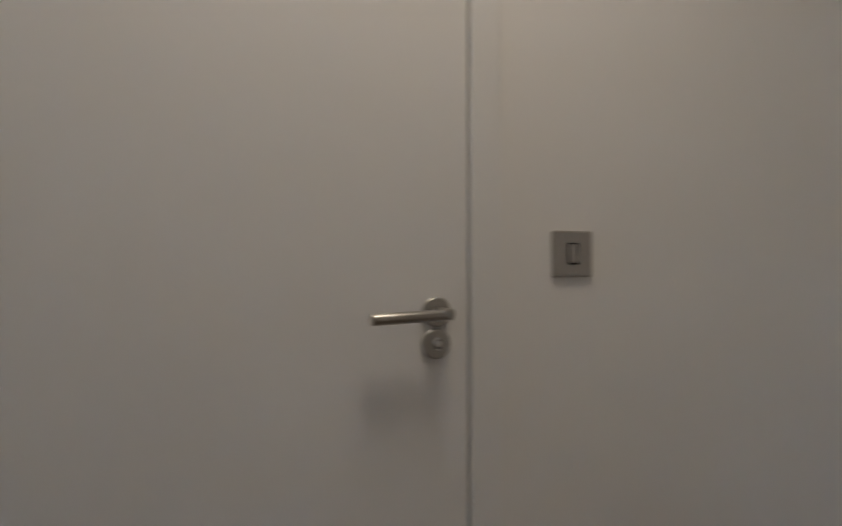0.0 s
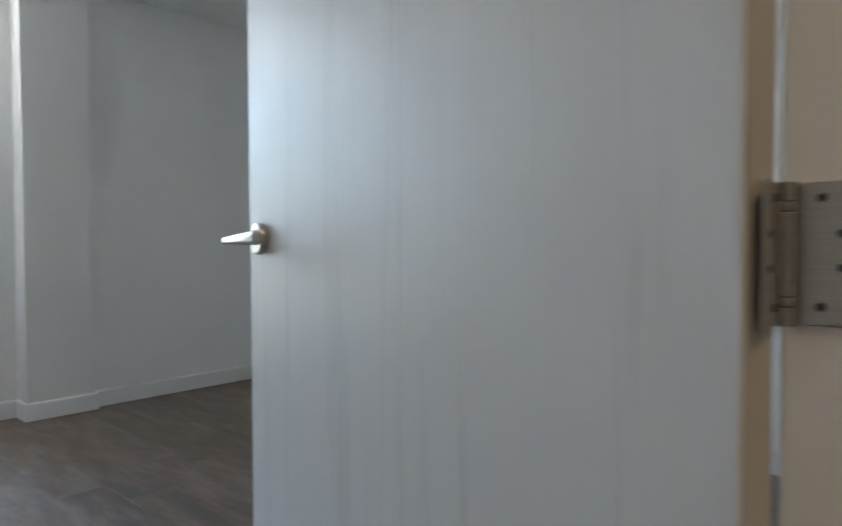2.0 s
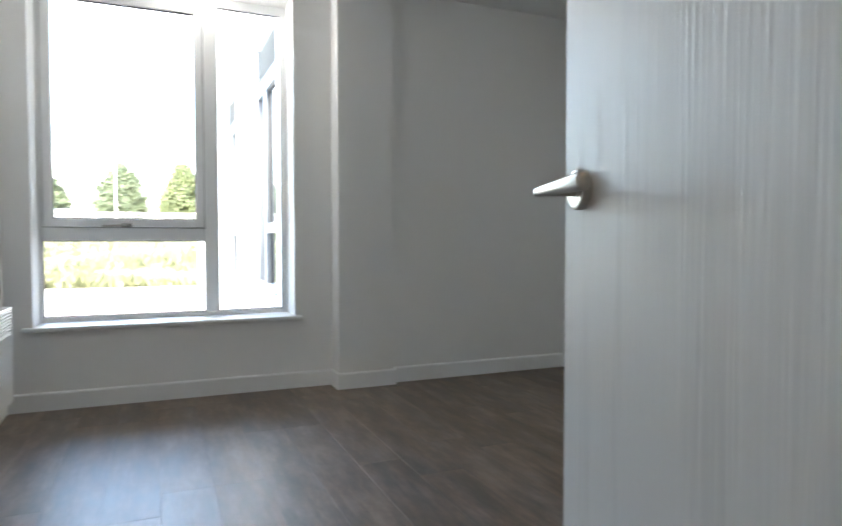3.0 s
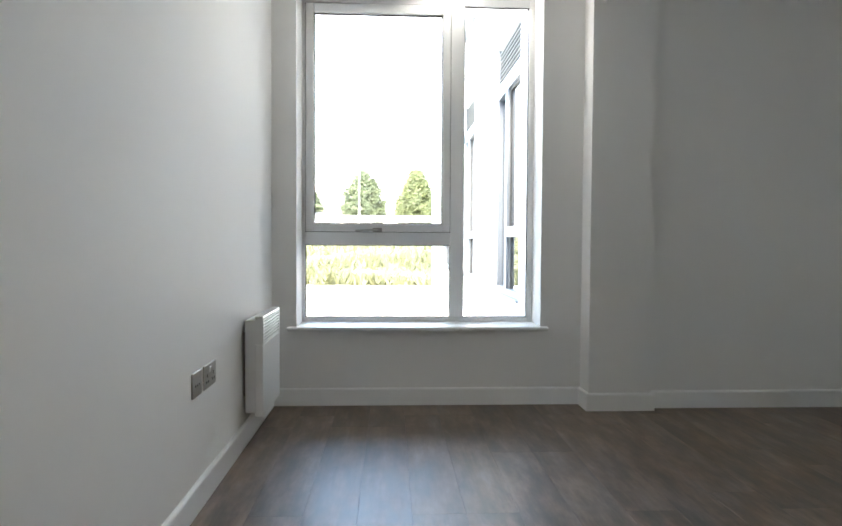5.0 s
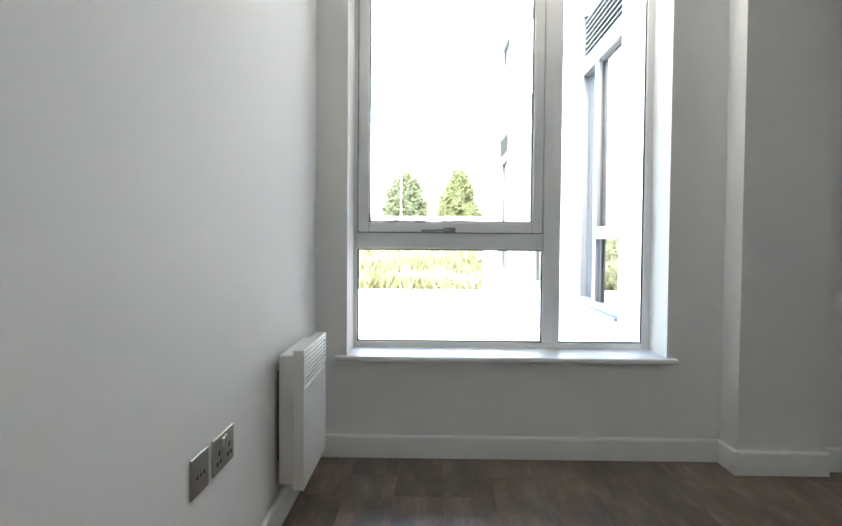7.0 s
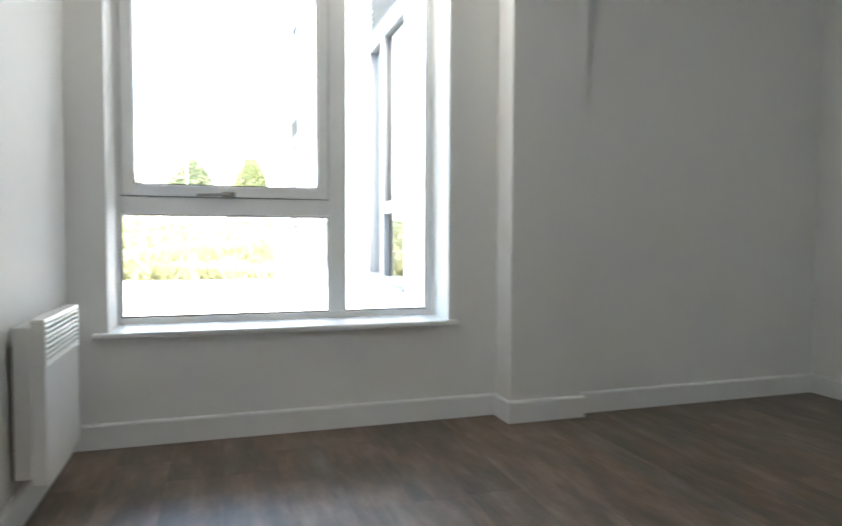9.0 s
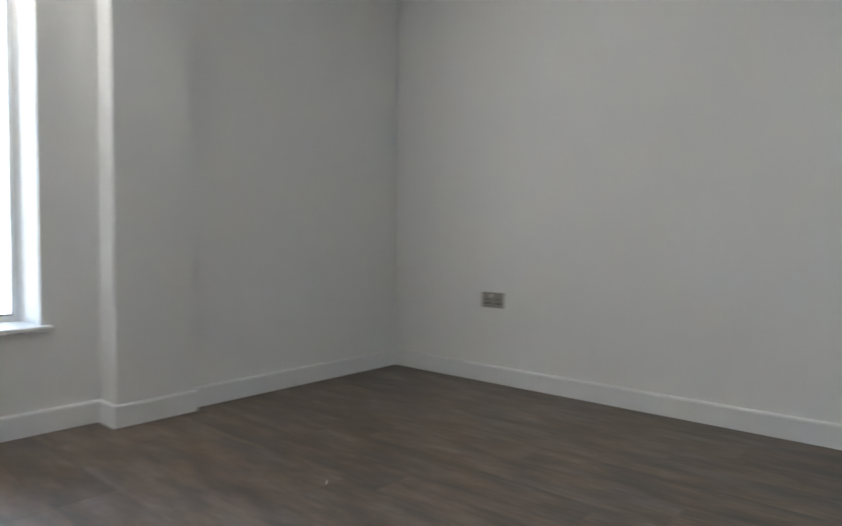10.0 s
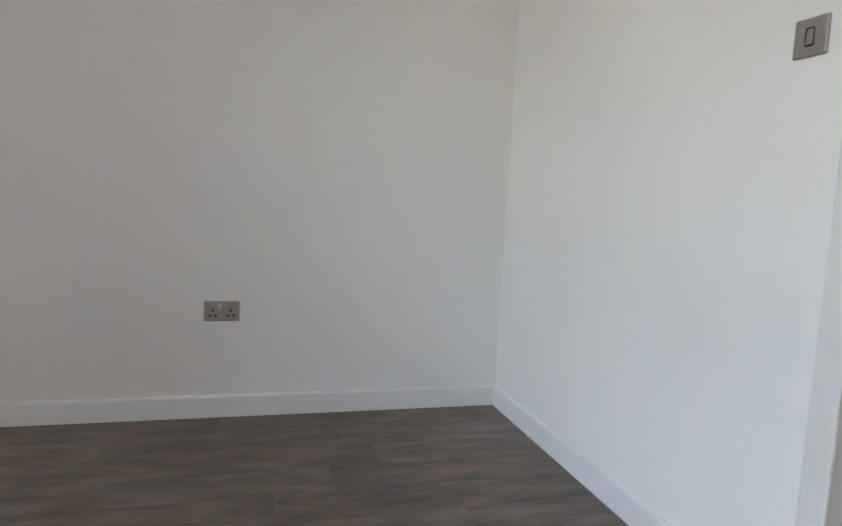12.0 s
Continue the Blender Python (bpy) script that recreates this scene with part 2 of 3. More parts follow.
# ---- setting ----
W, E, N, S = -0.012, 3.538, 0.012, -3.943          # faces of the room's walls
NE, PF, PX0, PX1 = -0.089, -0.143, 1.746, 2.099     # wall right of the pillar, pillar
HN, HE = -4.017, 1.222                              # hall side of the door wall, end wall of the hall
HS, HW = -6.4, -1.3
TOP = 2.47
WX0, WX1, WZ0, WZ1 = 0.125, 1.510, 0.424, 2.385       # window opening
JX0, JX1 = 0.3645, 1.0645                           # faces of the bedroom door's lining
DX0, DX1, DZ = JX0 - 0.02, JX1 + 0.025, 2.07        # bedroom doorway, rough opening
CY0, CY1 = -4.963, -4.0885                          # hall door, rough opening
OUT = 0.36

structure("wall_north", holed("x", [W - 0.15, WX0, WX1, PX0], [-0.2, WZ0, WZ1, TOP + 0.11], [(1, 1)], N, OUT), M_WALL, "white painted plaster wall around the window", "wall")
structure("wall_pillar", box(PX0, PX1, PF, OUT, -0.2, TOP + 0.11), M_WALL, "white boxed-out pillar beside the window", "pillar")
structure("wall_north_east", box(PX1 - 0.05, E + 0.15, NE, OUT + 0.002, -0.2, TOP + 0.108), M_WALL, "plain white painted wall beyond the pillar", "wall")
structure("wall_west", box(W - 0.15, W, S, N, -0.2, TOP), M_WALL, "plain white wall carrying heater and sockets", "wall")
structure("wall_east", box(E, E + 0.15, S, NE, -0.2, TOP), M_WALL, "plain white painted wall with two sockets", "wall")
structure("wall_south", holed("x", [HW - 0.1, DX0, DX1, E + 0.15], [-0.2, DZ, TOP + 0.11], [(1, 0)], HN, S), M_WALL, "white partition wall with the bedroom doorway", "wall")
structure("wall_hall_end", holed("y", [HS, CY0, CY1, HN], [-0.2, DZ, TOP + 0.11], [(1, 0)], HE, HE + 0.1), M_WALL, "white hall wall around a closed door", "wall")
structure("wall_hall_south", box(HW, HE + 0.6, HS - 0.1, HS, -0.2, TOP), M_WALL, "plain white hall wall", "wall")
structure("wall_hall_west", box(HW - 0.1, HW, HS - 0.1, HN, -0.2, TOP), M_WALL, "plain white hall wall", "wall")
structure("ceiling", box(W, E, S, N, TOP, TOP + 0.1), M_CEIL, "flat white painted ceiling", "ceiling")
structure("ceiling_hall", box(HW, HE + 0.6, HS, HN, TOP, TOP + 0.1), M_CEIL, "flat white painted hall ceiling", "ceiling")
structure("wall_cupboard_back", box(HE + 0.5, HE + 0.6, HS, HN - 0.002, -0.2, TOP), M_WALL, "plain wall behind the closed door", "wall")
floor = structure("floor", box(HW, E, HS, N, -0.2, -0.007), M_SUB, "floor of dark grey-brown wood-look planks", "floor")

SK = 0.098
PROFILE = [(0, 0), (0.015, 0), (0.015, SK - 0.012), (0.0138, SK - 0.006), (0.0105, SK - 0.002), (0.006, SK), (0, SK)]
RUNS = [
    ((W, S, 0), (W, N - 0.015, 0), (1, 0)),
    ((W, N, 0), (PX0 - 0.015, N, 0), (0, -1)),
    ((PX0, N, 0), (PX0, PF - 0.0148, 0), (-1, 0)),
    ((PX0, PF, 0), (PX1 + 0.0148, PF, 0), (0, -1)),
    ((PX1, PF, 0), (PX1, NE, 0), (1, 0)),
    ((PX1 + 0.015, NE, 0), (E, NE, 0), (0, -1)),
    ((E, NE - 0.015, 0), (E, S + 0.015, 0), (-1, 0)),
    ((DX1 + 0.045, S, 0), (E, S, 0), (0, 1)),
    ((W + 0.015, S, 0), (DX0 - 0.045, S, 0), (0, 1)),
    ((HE, HS, 0), (HE, CY0 - 0.002, 0), (-1, 0)),
]
for p0, p1, side in RUNS:
    structure("baseboard", extrude_profile(PROFILE, p0, p1, side), M_SATIN, "white satin skirting board with rounded top edge", "skirting board")


# ---- window ----
def bar(x0, x1, z0, z1, y0=0.272, y1=0.335, bevel=0.004):
    return box(x0, x1, y0, y1, z0, z1, bevel)


def join_boxes(rects, y0, y1, bevel):
    bm = bmesh.new()
    for x0, x1, z0, z1 in rects:
        box(x0, x1, y0, y1, z0, z1, bevel, 2, bm)
    return bm


window = thing("window_1", pose(0, -0.042, 0), "tall grey-white framed window with opening sash", "window", kind="structure")
LX0, LX1, RX0, RX1 = 0.143, 1.010, 1.088, 1.479     # glass edges of the fixed lights
BZ, TZ0, TZ1, HZ = 0.472, 0.907, 0.983, 2.333       # foot, transom and head
part("window_frame", join_boxes([(0.105, LX0, 0.42, HZ + 0.06), (RX1, 1.53, 0.42, HZ + 0.06), (LX0, RX1, 0.42, BZ), (LX0, RX1, HZ, HZ + 0.06)], 0.278, 0.34, 0.003), M_FRAME, window)
part("mullion", bar(LX1, RX0, BZ, HZ, 0.2785, 0.3395), M_FRAME, window)
part("transom", bar(LX0, LX1, TZ0, TZ1, 0.279, 0.339), M_FRAME, window)
GX0, GX1, GZ0, GZ1 = 0.197, 0.959, 1.033, 2.273      # glass edges of the sash
SX0, SX1, SZ0, SZ1 = LX0 + 0.004, LX1 - 0.004, TZ1 + 0.003, HZ - 0.003
sash = part("sash", join_boxes([(SX0, GX0, SZ0, SZ1), (GX1, SX1, SZ0, SZ1), (GX0, GX1, SZ0, GZ0), (GX0, GX1, GZ1, SZ1)], 0.268, 0.33, 0.005), M_FRAME, window, "opening top-hung sash")

seal = join_boxes([(SX0 - 0.005, SX0 + 0.0025, SZ0 - 0.004, SZ1 + 0.004), (SX1 - 0.0025, SX1 + 0.005, SZ0 - 0.004, SZ1 + 0.004), (SX0 - 0.005, SX1 + 0.005, SZ0 - 0.005, SZ0 + 0.0025), (SX0 - 0.005, SX1 + 0.005, SZ1 - 0.0025, SZ1 + 0.004)], 0.288, 0.32, 0)
part("sash_seal", seal, M_GREYPL_SHADE, window, "thin dark weather seal round the sash")


def pane(name, x0, x1, z0, z1, parent, y=0.3):
    glass = part(name, box(x0 - 0.006, x1 + 0.006, y, y + 0.006, z0 - 0.006, z1 + 0.006), M_GLASS, parent, "clear window glass")
    glass.visible_shadow = False
    gasket = join_boxes([(x0 - 0.004, x0 + 0.006, z0, z1), (x1 - 0.006, x1 + 0.004, z0, z1), (x0, x1, z0 - 0.004, z0 + 0.006), (x0, x1, z1 - 0.006, z1 + 0.004)], y - 0.008, y - 0.001, 0)
    part("gasket", gasket, M_GASKET_SHADE, parent, "thin black rubber glazing gasket")


pane("pane", LX0, LX1, BZ, TZ0, window)
pane("pane", RX0, RX1, BZ, HZ, window)
pane("pane", GX0, GX1, GZ0, GZ1, sash, 0.295)

hx, hz = 0.561, 0.997
hb = box(hx - 0.016, hx + 0.04, 0.252, 0.2685, hz - 0.0115, hz + 0.0115, 0.005, 3)
cyl(pose(hx, 0.244, hz, 90, 0, 0), 0.0105, 0.03, 20, bm=hb)
part("handle_base", hb, M_HANDLE, sash, "dull metal handle base")
hl = box(hx - 0.118, hx + 0.016, 0.224, 0.235, hz - 0.006, hz + 0.006, 0.004, 3)
bmesh.ops.rotate(hl, cent=(hx, 0.228, hz), matrix=Matrix.Rotation(radians(-3), 3, "Y"), verts=hl.verts)
part("handle_lever", hl, M_NICKEL, sash, "dull metal lever")

sill = structure("window_sill", box(0.075, 1.552, -0.022, N, 0.424, 0.447, 0.008, 3, box(WX0 + 0.001, WX1 - 0.001, N - 0.002, 0.246, 0.4245, 0.4465)), M_SATIN, "white satin window board with rounded nosing", "window sill")


# ---- doors ----
door = thing("door_1", pose(0, 0, 0), "white woodgrain bedroom door standing open", "door", kind="structure")
# lining, stops and architraves
KX, KY = 1.055, -3.927                              # hinge pin
for x0, x1 in ((DX0, JX0), (JX1, DX1)):
    part("door_lining", box(x0, x1, HN - 0.003, KY + 0.005, 0, DZ, 0.002), M_SATIN, door)
part("door_lining", box(JX0, JX1, HN - 0.003, KY + 0.005, DZ - 0.026, DZ, 0.002), M_SATIN, door)
for x0, x1 in ((JX0 - 0.0005, JX0 + 0.012), (JX1 - 0.012, JX1 + 0.0005)):
    part("door_stop", box(x0, x1, HN + 0.004, KY - 0.056, 0, DZ - 0.026, 0.003), M_SATIN, door)
part("door_stop", box(JX0 + 0.012, JX1 - 0.012, HN + 0.004, KY - 0.056, DZ - 0.04, DZ - 0.0255, 0.003), M_SATIN, door)
for y0, y1 in ((HN - 0.016, HN - 0.0005), (S + 0.0005, S + 0.016)):
    part("architrave", box(JX1 + 0.009, JX1 + 0.061, y0, y1, 0, DZ + 0.036, 0.005, 3), M_SATIN, door)
    part("architrave", box(JX0 - 0.061, JX0 - 0.009, y0, y1, 0, DZ + 0.036, 0.005, 3), M_SATIN, door)
    part("architrave", box(JX0 - 0.0085, JX1 + 0.0085, y0, y1, DZ - 0.016, DZ + 0.036, 0.005, 3), M_SATIN, door)

# leaf: local x along the leaf from the hinge edge, local y through its thickness
LEAF = Matrix.Translation((1.019, -3.914, 0)) @ Matrix.Rotation(radians(78.84), 4, "Z")
LL, LT = 0.69, 0.036
leaf = part("door_leaf", box(0, LL, -LT, 0, 0.006, 2.036, 0.0015), M_DOOR, door)
leaf.matrix_basis = LEAF
part("edge_lipping", box(-0.0012, 0.0002, -LT + 0.002, -0.002, 0.008, 2.034), M_BARE, leaf, "bare pale timber edge")


def lever(parent, x, z, sign, length, blade=True, r=0.0255):
    """A lever handle on the leaf's +y face; sign: the way in which the lever points along x."""
    bm = cyl(pose(x, 0.005, z, 90, 0, 0), r, 0.011, 40, bevel=0.003)
    part("rose", bm, M_NICKEL, parent, "brushed metal rose")
    bm = cyl(pose(x, 0.03 if blade else 0.034, z, 90, 0, 0), 0.0075 if blade else 0.0095, 0.045 if blade else 0.056, 28, bevel=0.002)
    if blade:
        box(min(x - sign * 0.009, x + sign * length), max(x - sign * 0.009, x + sign * length), 0.041, 0.0545, z - 0.009, z + 0.0095, 0.0055, 4, bm)
        for v in bm.verts:
            if v.co.y > 0.0405:
                along = max(0.0, min(1.0, (v.co.x - x) * sign / length))
                v.co.z = z - 0.006 + (v.co.z - z + 0.006) * (0.52 + 0.48 * along)
    else:
        cyl(pose(x + sign * (length - 0.008) / 2, 0.052, z - 0.004, 0, 90 + sign * 2, 0), 0.0095, length + 0.008, 28, bevel=0.0015, bm=bm)
    bm.normal_update()
    for f in bm.faces:
        f.smooth = abs(f.normal.x) < 0.9
    part("lever", bm, M_NICKEL, parent, "brushed metal lever")


lever(leaf, 0.645, 0.959, -1, 0.1, True, 0.0215)
# hinge seen between leaf and lining
HZ0, HZ1 = 0.902, 0.983
hinge = part("hinge", box(JX1 - 0.0022, JX1 + 0.0003, KY - 0.033, KY - 0.005, HZ0, HZ1, 0.001), M_HINGE, door, "dull steel butt hinge")
part("hinge_leaf", box(1.022, KX - 0.003, -3.9245, -3.9225, HZ0, HZ1, 0.0008), M_HINGE, hinge)
kb = bmesh.new()
for a, b in ((0, 0.13), (0.138, 0.2), (0.208, 0.79), (0.798, 0.86), (0.868, 1)):
    a, b = HZ0 + (HZ1 - HZ0) * a, HZ0 + (HZ1 - HZ0) * b
    cyl(pose(KX, KY, (a + b) / 2), 0.006, b - a, 18, bevel=0.0006, bm=kb)
part("knuckle", kb, M_HANDLE, hinge)
for dz, dy in ((0.011, 0.02), (0.033, 0.01), (0.052, 0.01), (0.072, 0.02)):
    part("screw", cyl(pose(JX1 - 0.0026, KY - 0.036 + dy, HZ0 + dz, 0, 90, 0), 0.0024, 0.0012, 12), M_DARK, hinge)
    part("screw", cyl(pose(1.02 + dy, -3.9248, HZ0 + dz, 90, 0, 0), 0.0024, 0.0012, 12), M_DARK, hinge)

hall_door = thing("door_2", pose(0, 0, 0), "closed white hall door with brushed metal lever", "door", kind="structure")
for y0, y1 in ((CY1 - 0.054, CY1 + 0.004), (CY0 - 0.004, -4.9095)):
    part("door_frame", box(HE - (0.016 if y0 > -4.5 else 0.012), HE + 0.09, y0, y1, 0, DZ, 0.0015, 2), M_SATIN, hall_door)
part("door_frame", box(HE - 0.016, HE + 0.09, -4.909, CY1 - 0.0545, DZ - 0.04, DZ, 0.004, 3), M_SATIN, hall_door)
HLEAF = Matrix.Translation((HE - 0.002, -4.906, 0)) @ Matrix.Rotation(radians(90), 4, "Z")
hleaf = part("door_leaf", box(0, 0.7605, -0.044, 0, 0.006, 2.026, 0.0015), M_SATIN, hall_door)
hleaf.matrix_basis = HLEAF
lever(hleaf, 0.062, 0.939, 1, 0.13, False)
kr = cyl(pose(0.062, 0.004, 0.885, 90, 0, 0), 0.026, 0.009, 40, bevel=0.003)
part("key_rose", kr, M_NICKEL, hleaf, "round brushed metal key escutcheon")
kc = cyl(pose(0.062, 0.009, 0.888, 90, 0, 0), 0.0085, 0.008, 24, bevel=0.001)
box(0.059, 0.065, 0.006, 0.0128, 0.872, 0.886, 0.002, bm=kc)
part("key_cylinder", kc, M_CHROME, hleaf, "small lock cylinder")
part("keyhole", cyl(pose(0.059, 0.0131, 0.8915, 90, 0, 0), 0.002, 0.0008, 12), M_DARK, hleaf)
part("keyhole", box(0.0565, 0.0675, 0.0127, 0.0135, 0.8775, 0.8795), M_DARK, hleaf)
kb = bmesh.new()
for k in range(4):
    cyl(pose(HE - 0.019, CY1 - 0.0575, 0.901 + 0.01625 * (k + 0.5)), 0.0068, 0.0155, 18, bevel=0.0006, bm=kb)
part("hinge", kb, M_HINGE, hall_door, "dull steel hinge knuckle")


# ---- electrical plates ----
def plate_mesh(w, h):
    return box(-w / 2, w / 2, 0, 0.006, -h / 2, h / 2, 0.0025, 3)


def socket_holes(parent, cx):
    for dx, dz, w, h in ((0, 0.009, 0.008, 0.0125), (-0.0115, -0.0135, 0.0115, 0.0085), (0.0115, -0.0135, 0.0115, 0.0085)):
        part("pin_hole", box(cx + dx - w / 2, cx + dx + w / 2, 0.0055, 0.0068, -0.006 + dz - h / 2, -0.006 + dz + h / 2), M_DARK, parent)


def double_socket(m, label, group=""):
    """Twin switched socket; local y points out of the wall."""
    ob = thing("double_socket", m, label, "socket", group)
    body = part("plate", plate_mesh(0.147, 0.087), M_PLATE, ob, "brushed steel face plate")
    for cx in (-0.037, 0.037):
        socket_holes(body, cx)
        part("screw", cyl(pose(cx * 1.72, 0.0062, 0.004, 90, 0, 0), 0.0026, 0.001, 12), M_NICKEL, body)
    for cx, tilt in ((-0.009, 4), (0.0095, -6)):
        bm = box(-0.0075, 0.0075, 0.004, 0.0095, -0.0105, 0.0105, 0.0015)
        bmesh.ops.transform(bm, matrix=pose(cx, 0, 0.0225, tilt, 0, 0), verts=bm.verts)
        # the rocker tilted to the window gets the metal with painted glint
        part("rocker", bm, M_ROCKER_GLINT if tilt < 0 else M_PLATE, ob, "small metal rocker switch")
    return ob


def light_switch(m, label, w=0.094, h=0.094):
    ob = thing("light_switch", m, label, "light switch")
    part("plate", box(-w / 2, w / 2, 0, 0.0085, -h / 2, h / 2, 0.004, 3), M_PLATE, ob, "brushed steel face plate")
    part("surround", box(-0.011, 0.011, 0.0078, 0.0092, -0.0205, 0.0205, 0.003, 2), M_DARK, ob, "black rocker surround")
    bm = box(-0.0088, 0.0088, 0.004, 0.0115, -0.0175, 0.0175, 0.0018, 2)
    bmesh.ops.transform(bm, matrix=pose(0, 0, 0, 4, 0, 0), verts=bm.verts)
    part("rocker", bm, M_PLATE, ob, "brushed metal rocker")
    for dx in (-0.031, 0.031):
        sb = cyl(pose(dx, 0.0085, 0, 90, 0, 0), 0.0034, 0.0012, 16, bevel=0.0003)
        box(dx - 0.0028, dx + 0.0028, 0.0088, 0.0093, -0.0005, 0.0005, bm=sb)
        part("screw", sb, M_NICKEL, ob)
    return ob


east = lambda y, z: pose(E, y, z, 0, 0, 90)
double_socket(east(-0.845, 0.47), "brushed steel twin socket on the white wall", "wall sockets")
double_socket(east(-2.648, 0.47), "brushed steel twin socket on the white wall", "wall sockets")
double_socket(pose(W, -1.2145, 0.437, 0, 0, -90), "brushed steel twin socket next to a smaller outlet", "wall sockets")
tv = thing("aerial_outlet", pose(W, -1.369, 0.437, 0, 0, -90), "brushed steel single aerial outlet plate", "outlet")
tvp = part("plate", plate_mesh(0.1, 0.087), M_PLATE, tv)
for dx in (-0.02, 0.0, 0.02):
    part("outlet_hole", cyl(pose(dx, 0.0062, -0.004, 90, 0, 0), 0.0045, 0.0012, 16), M_DARK, tvp)
light_switch(pose(1.9, S, 1.4, 0, 0, 0), "brushed steel light switch on the white wall", 0.088, 0.086)
light_switch(pose(HE, -5.1225, 1.04, 0, 0, 90), "brushed steel light switch beside the hall door", 0.088, 0.086)


# ---- panel heater ----
heater = thing("panel_heater", pose(0, 0, 0), "slim white wall panel heater with top louvres", "heater")
HX, HY0, HY1, HB, HG, HT = 0.087, -0.724, -0.311, 0.14, 0.465, 0.592
part("body", box(W + 0.014, HX - 0.03, HY0 + 0.018, HY1 - 0.012, HB + 0.012, HT - 0.02, 0.005, 3), M_HEATER, heater)
fb = box(HX - 0.036, HX, HY0, HY1, HB, HG, 0.003, 2)
box(HX - 0.036, HX, HY0, HY0 + 0.012, HG, HT - 0.014, 0.0, 2, fb)
box(HX - 0.036, HX, HY1 - 0.012, HY1, HG, HT - 0.014, 0.0, 2, fb)
box(HX - 0.036, HX, HY0, HY1, HT - 0.014, HT, 0.003, 2, fb)
part("front_panel", fb, M_HEATER, heater)
# grey sheet whose colour stands for the shade between the slats
part("grille_shade", box(HX - 0.026, HX - 0.02, HY0 + 0.01, HY1 - 0.01, HG - 0.005, HT - 0.01), M_GREYPL_SHADE, heater, "grey sheet painted as the shade behind the louvres")
for k in range(8):
    bm = box(-0.008, 0.0095, HY0 + 0.011, HY1 - 0.011, -0.0026, 0.0026, 0.001)
    bmesh.ops.transform(bm, matrix=pose(HX - 0.0085, 0, HG + 0.007 + 0.0141 * k, 0, -10, 0), verts=bm.verts)
    part("louvre", bm, M_HEATER, heater)
for y in (HY0 + 0.07, HY1 - 0.07):
    part("wall_bracket", box(W, W + 0.016, y - 0.012, y + 0.012, HB + 0.08, HT - 0.08), M_GREYPL_SHADE, heater)

# ---- outside ----
def bank(y):
    """Height of the ground: level by the building, then a long grassy rise."""
    return -0.17 if y < 11.4 else -0.17 + 2.35 * min(1.0, (y - 11.4) / 37)


gm = bmesh.new()
xs = [-4000, -600, -150, -60, -30, -20, -14, -9, -5, -2, 0, 1.5, 4, 8, 14, 20, 30, 60, 150, 600, 4000]
ys = [-4000, -600, -60, -8, 0.3, 4, 7.5, 9, 11.5, 14, 18, 22, 27, 33, 40, 48, 60, 90, 200, 700, 4000]
rnd = random.Random(4)
grid = [[gm.verts.new((x, y, bank(y) + (rnd.uniform(-0.09, 0.12) if 12 < y < 41 and abs(x) < 35 else 0))) for x in xs] for y in ys]
for j in range(len(ys) - 1):
    for i in range(len(xs) - 1):
        gm.faces.new([grid[j][i], grid[j][i + 1], grid[j + 1][i + 1], grid[j + 1][i]])
structure("ground", gm, M_MEADOW, "rough yellow-green grassland", "ground")
structure("pavement", box(-30, 40, OUT, 11.6, -0.3, -0.13), M_PAVING, "pale paved strip along the building", "pavement")

# tufts of rough grass on the bank
tuft = bmesh.new()
rnd = random.Random(7)
for _ in range(5200):
    y = 11.7 + 33 * rnd.random() ** 1.5
    x = rnd.uniform(-0.5 * y - 1, 2.2 + 0.06 * y)
    z = bank(y) - 0.03
    tall = 0.55 + 0.45 * math.sin(x * 0.9 + 2.1 * math.sin(y * 0.5)) * math.cos(y * 0.7)
    for _ in range(4):
        a, h = rnd.uniform(0, 6.28), rnd.uniform(0.08, 0.3) * (0.5 + tall)
        px, py = x + rnd.gauss(0, 0.12), y + rnd.gauss(0, 0.12)
        dx, dy, lean = math.cos(a) * 0.05, math.sin(a) * 0.05, rnd.uniform(-0.2, 0.2)
        p = [(px - dx, py - dy, z), (px + dx, py + dy, z), (px + lean, py + rnd.uniform(-0.1, 0.1), z + h)]
        tuft.faces.new([tuft.verts.new(q) for q in p])
tagged(link_mesh("grass_tufts", tuft, leaves("dry_grass", (0.05, 0.058, 0.022), (0.098, 0.098, 0.048))), "tufts of tall dry yellow-green grass", "grass", kind="stuff")


# wing of the same building, at right angles to the bedroom window
FX = 1.57
wing = thing("apartment_wing", pose(0, 0, 0), "white rendered apartment wing with grey windows and louvres", "building")
OPEN = [(0.92, 1.95), (3.35, 4.42), (6.2, 7.55)]
cuts = [OUT + 0.004] + [v for o in OPEN for v in o] + [10.3]
part("wall", holed("y", cuts, [-0.3, 0.49, 2.58, 3.41, 5.5, 7.5], [(i, k) for i in (1, 3, 5) for k in (1, 3)], FX, FX + 0.3), M_RENDER, wing)
part("roof", box(FX - 0.06, 9, OUT, 10.4, 7.5, 7.7, 0.02), M_EXTFRAME, wing)
part("end_wall", box(FX + 0.3, 9, 10.0, 10.3, -0.3, 7.5), M_RENDER, wing)
# added dark sheet in place of the dim rooms behind the windows
part("dim_interior_sheet", box(FX + 1.2, FX + 1.3, OUT, 10.0, -0.3, 7.5), M_WING_DIM, wing)
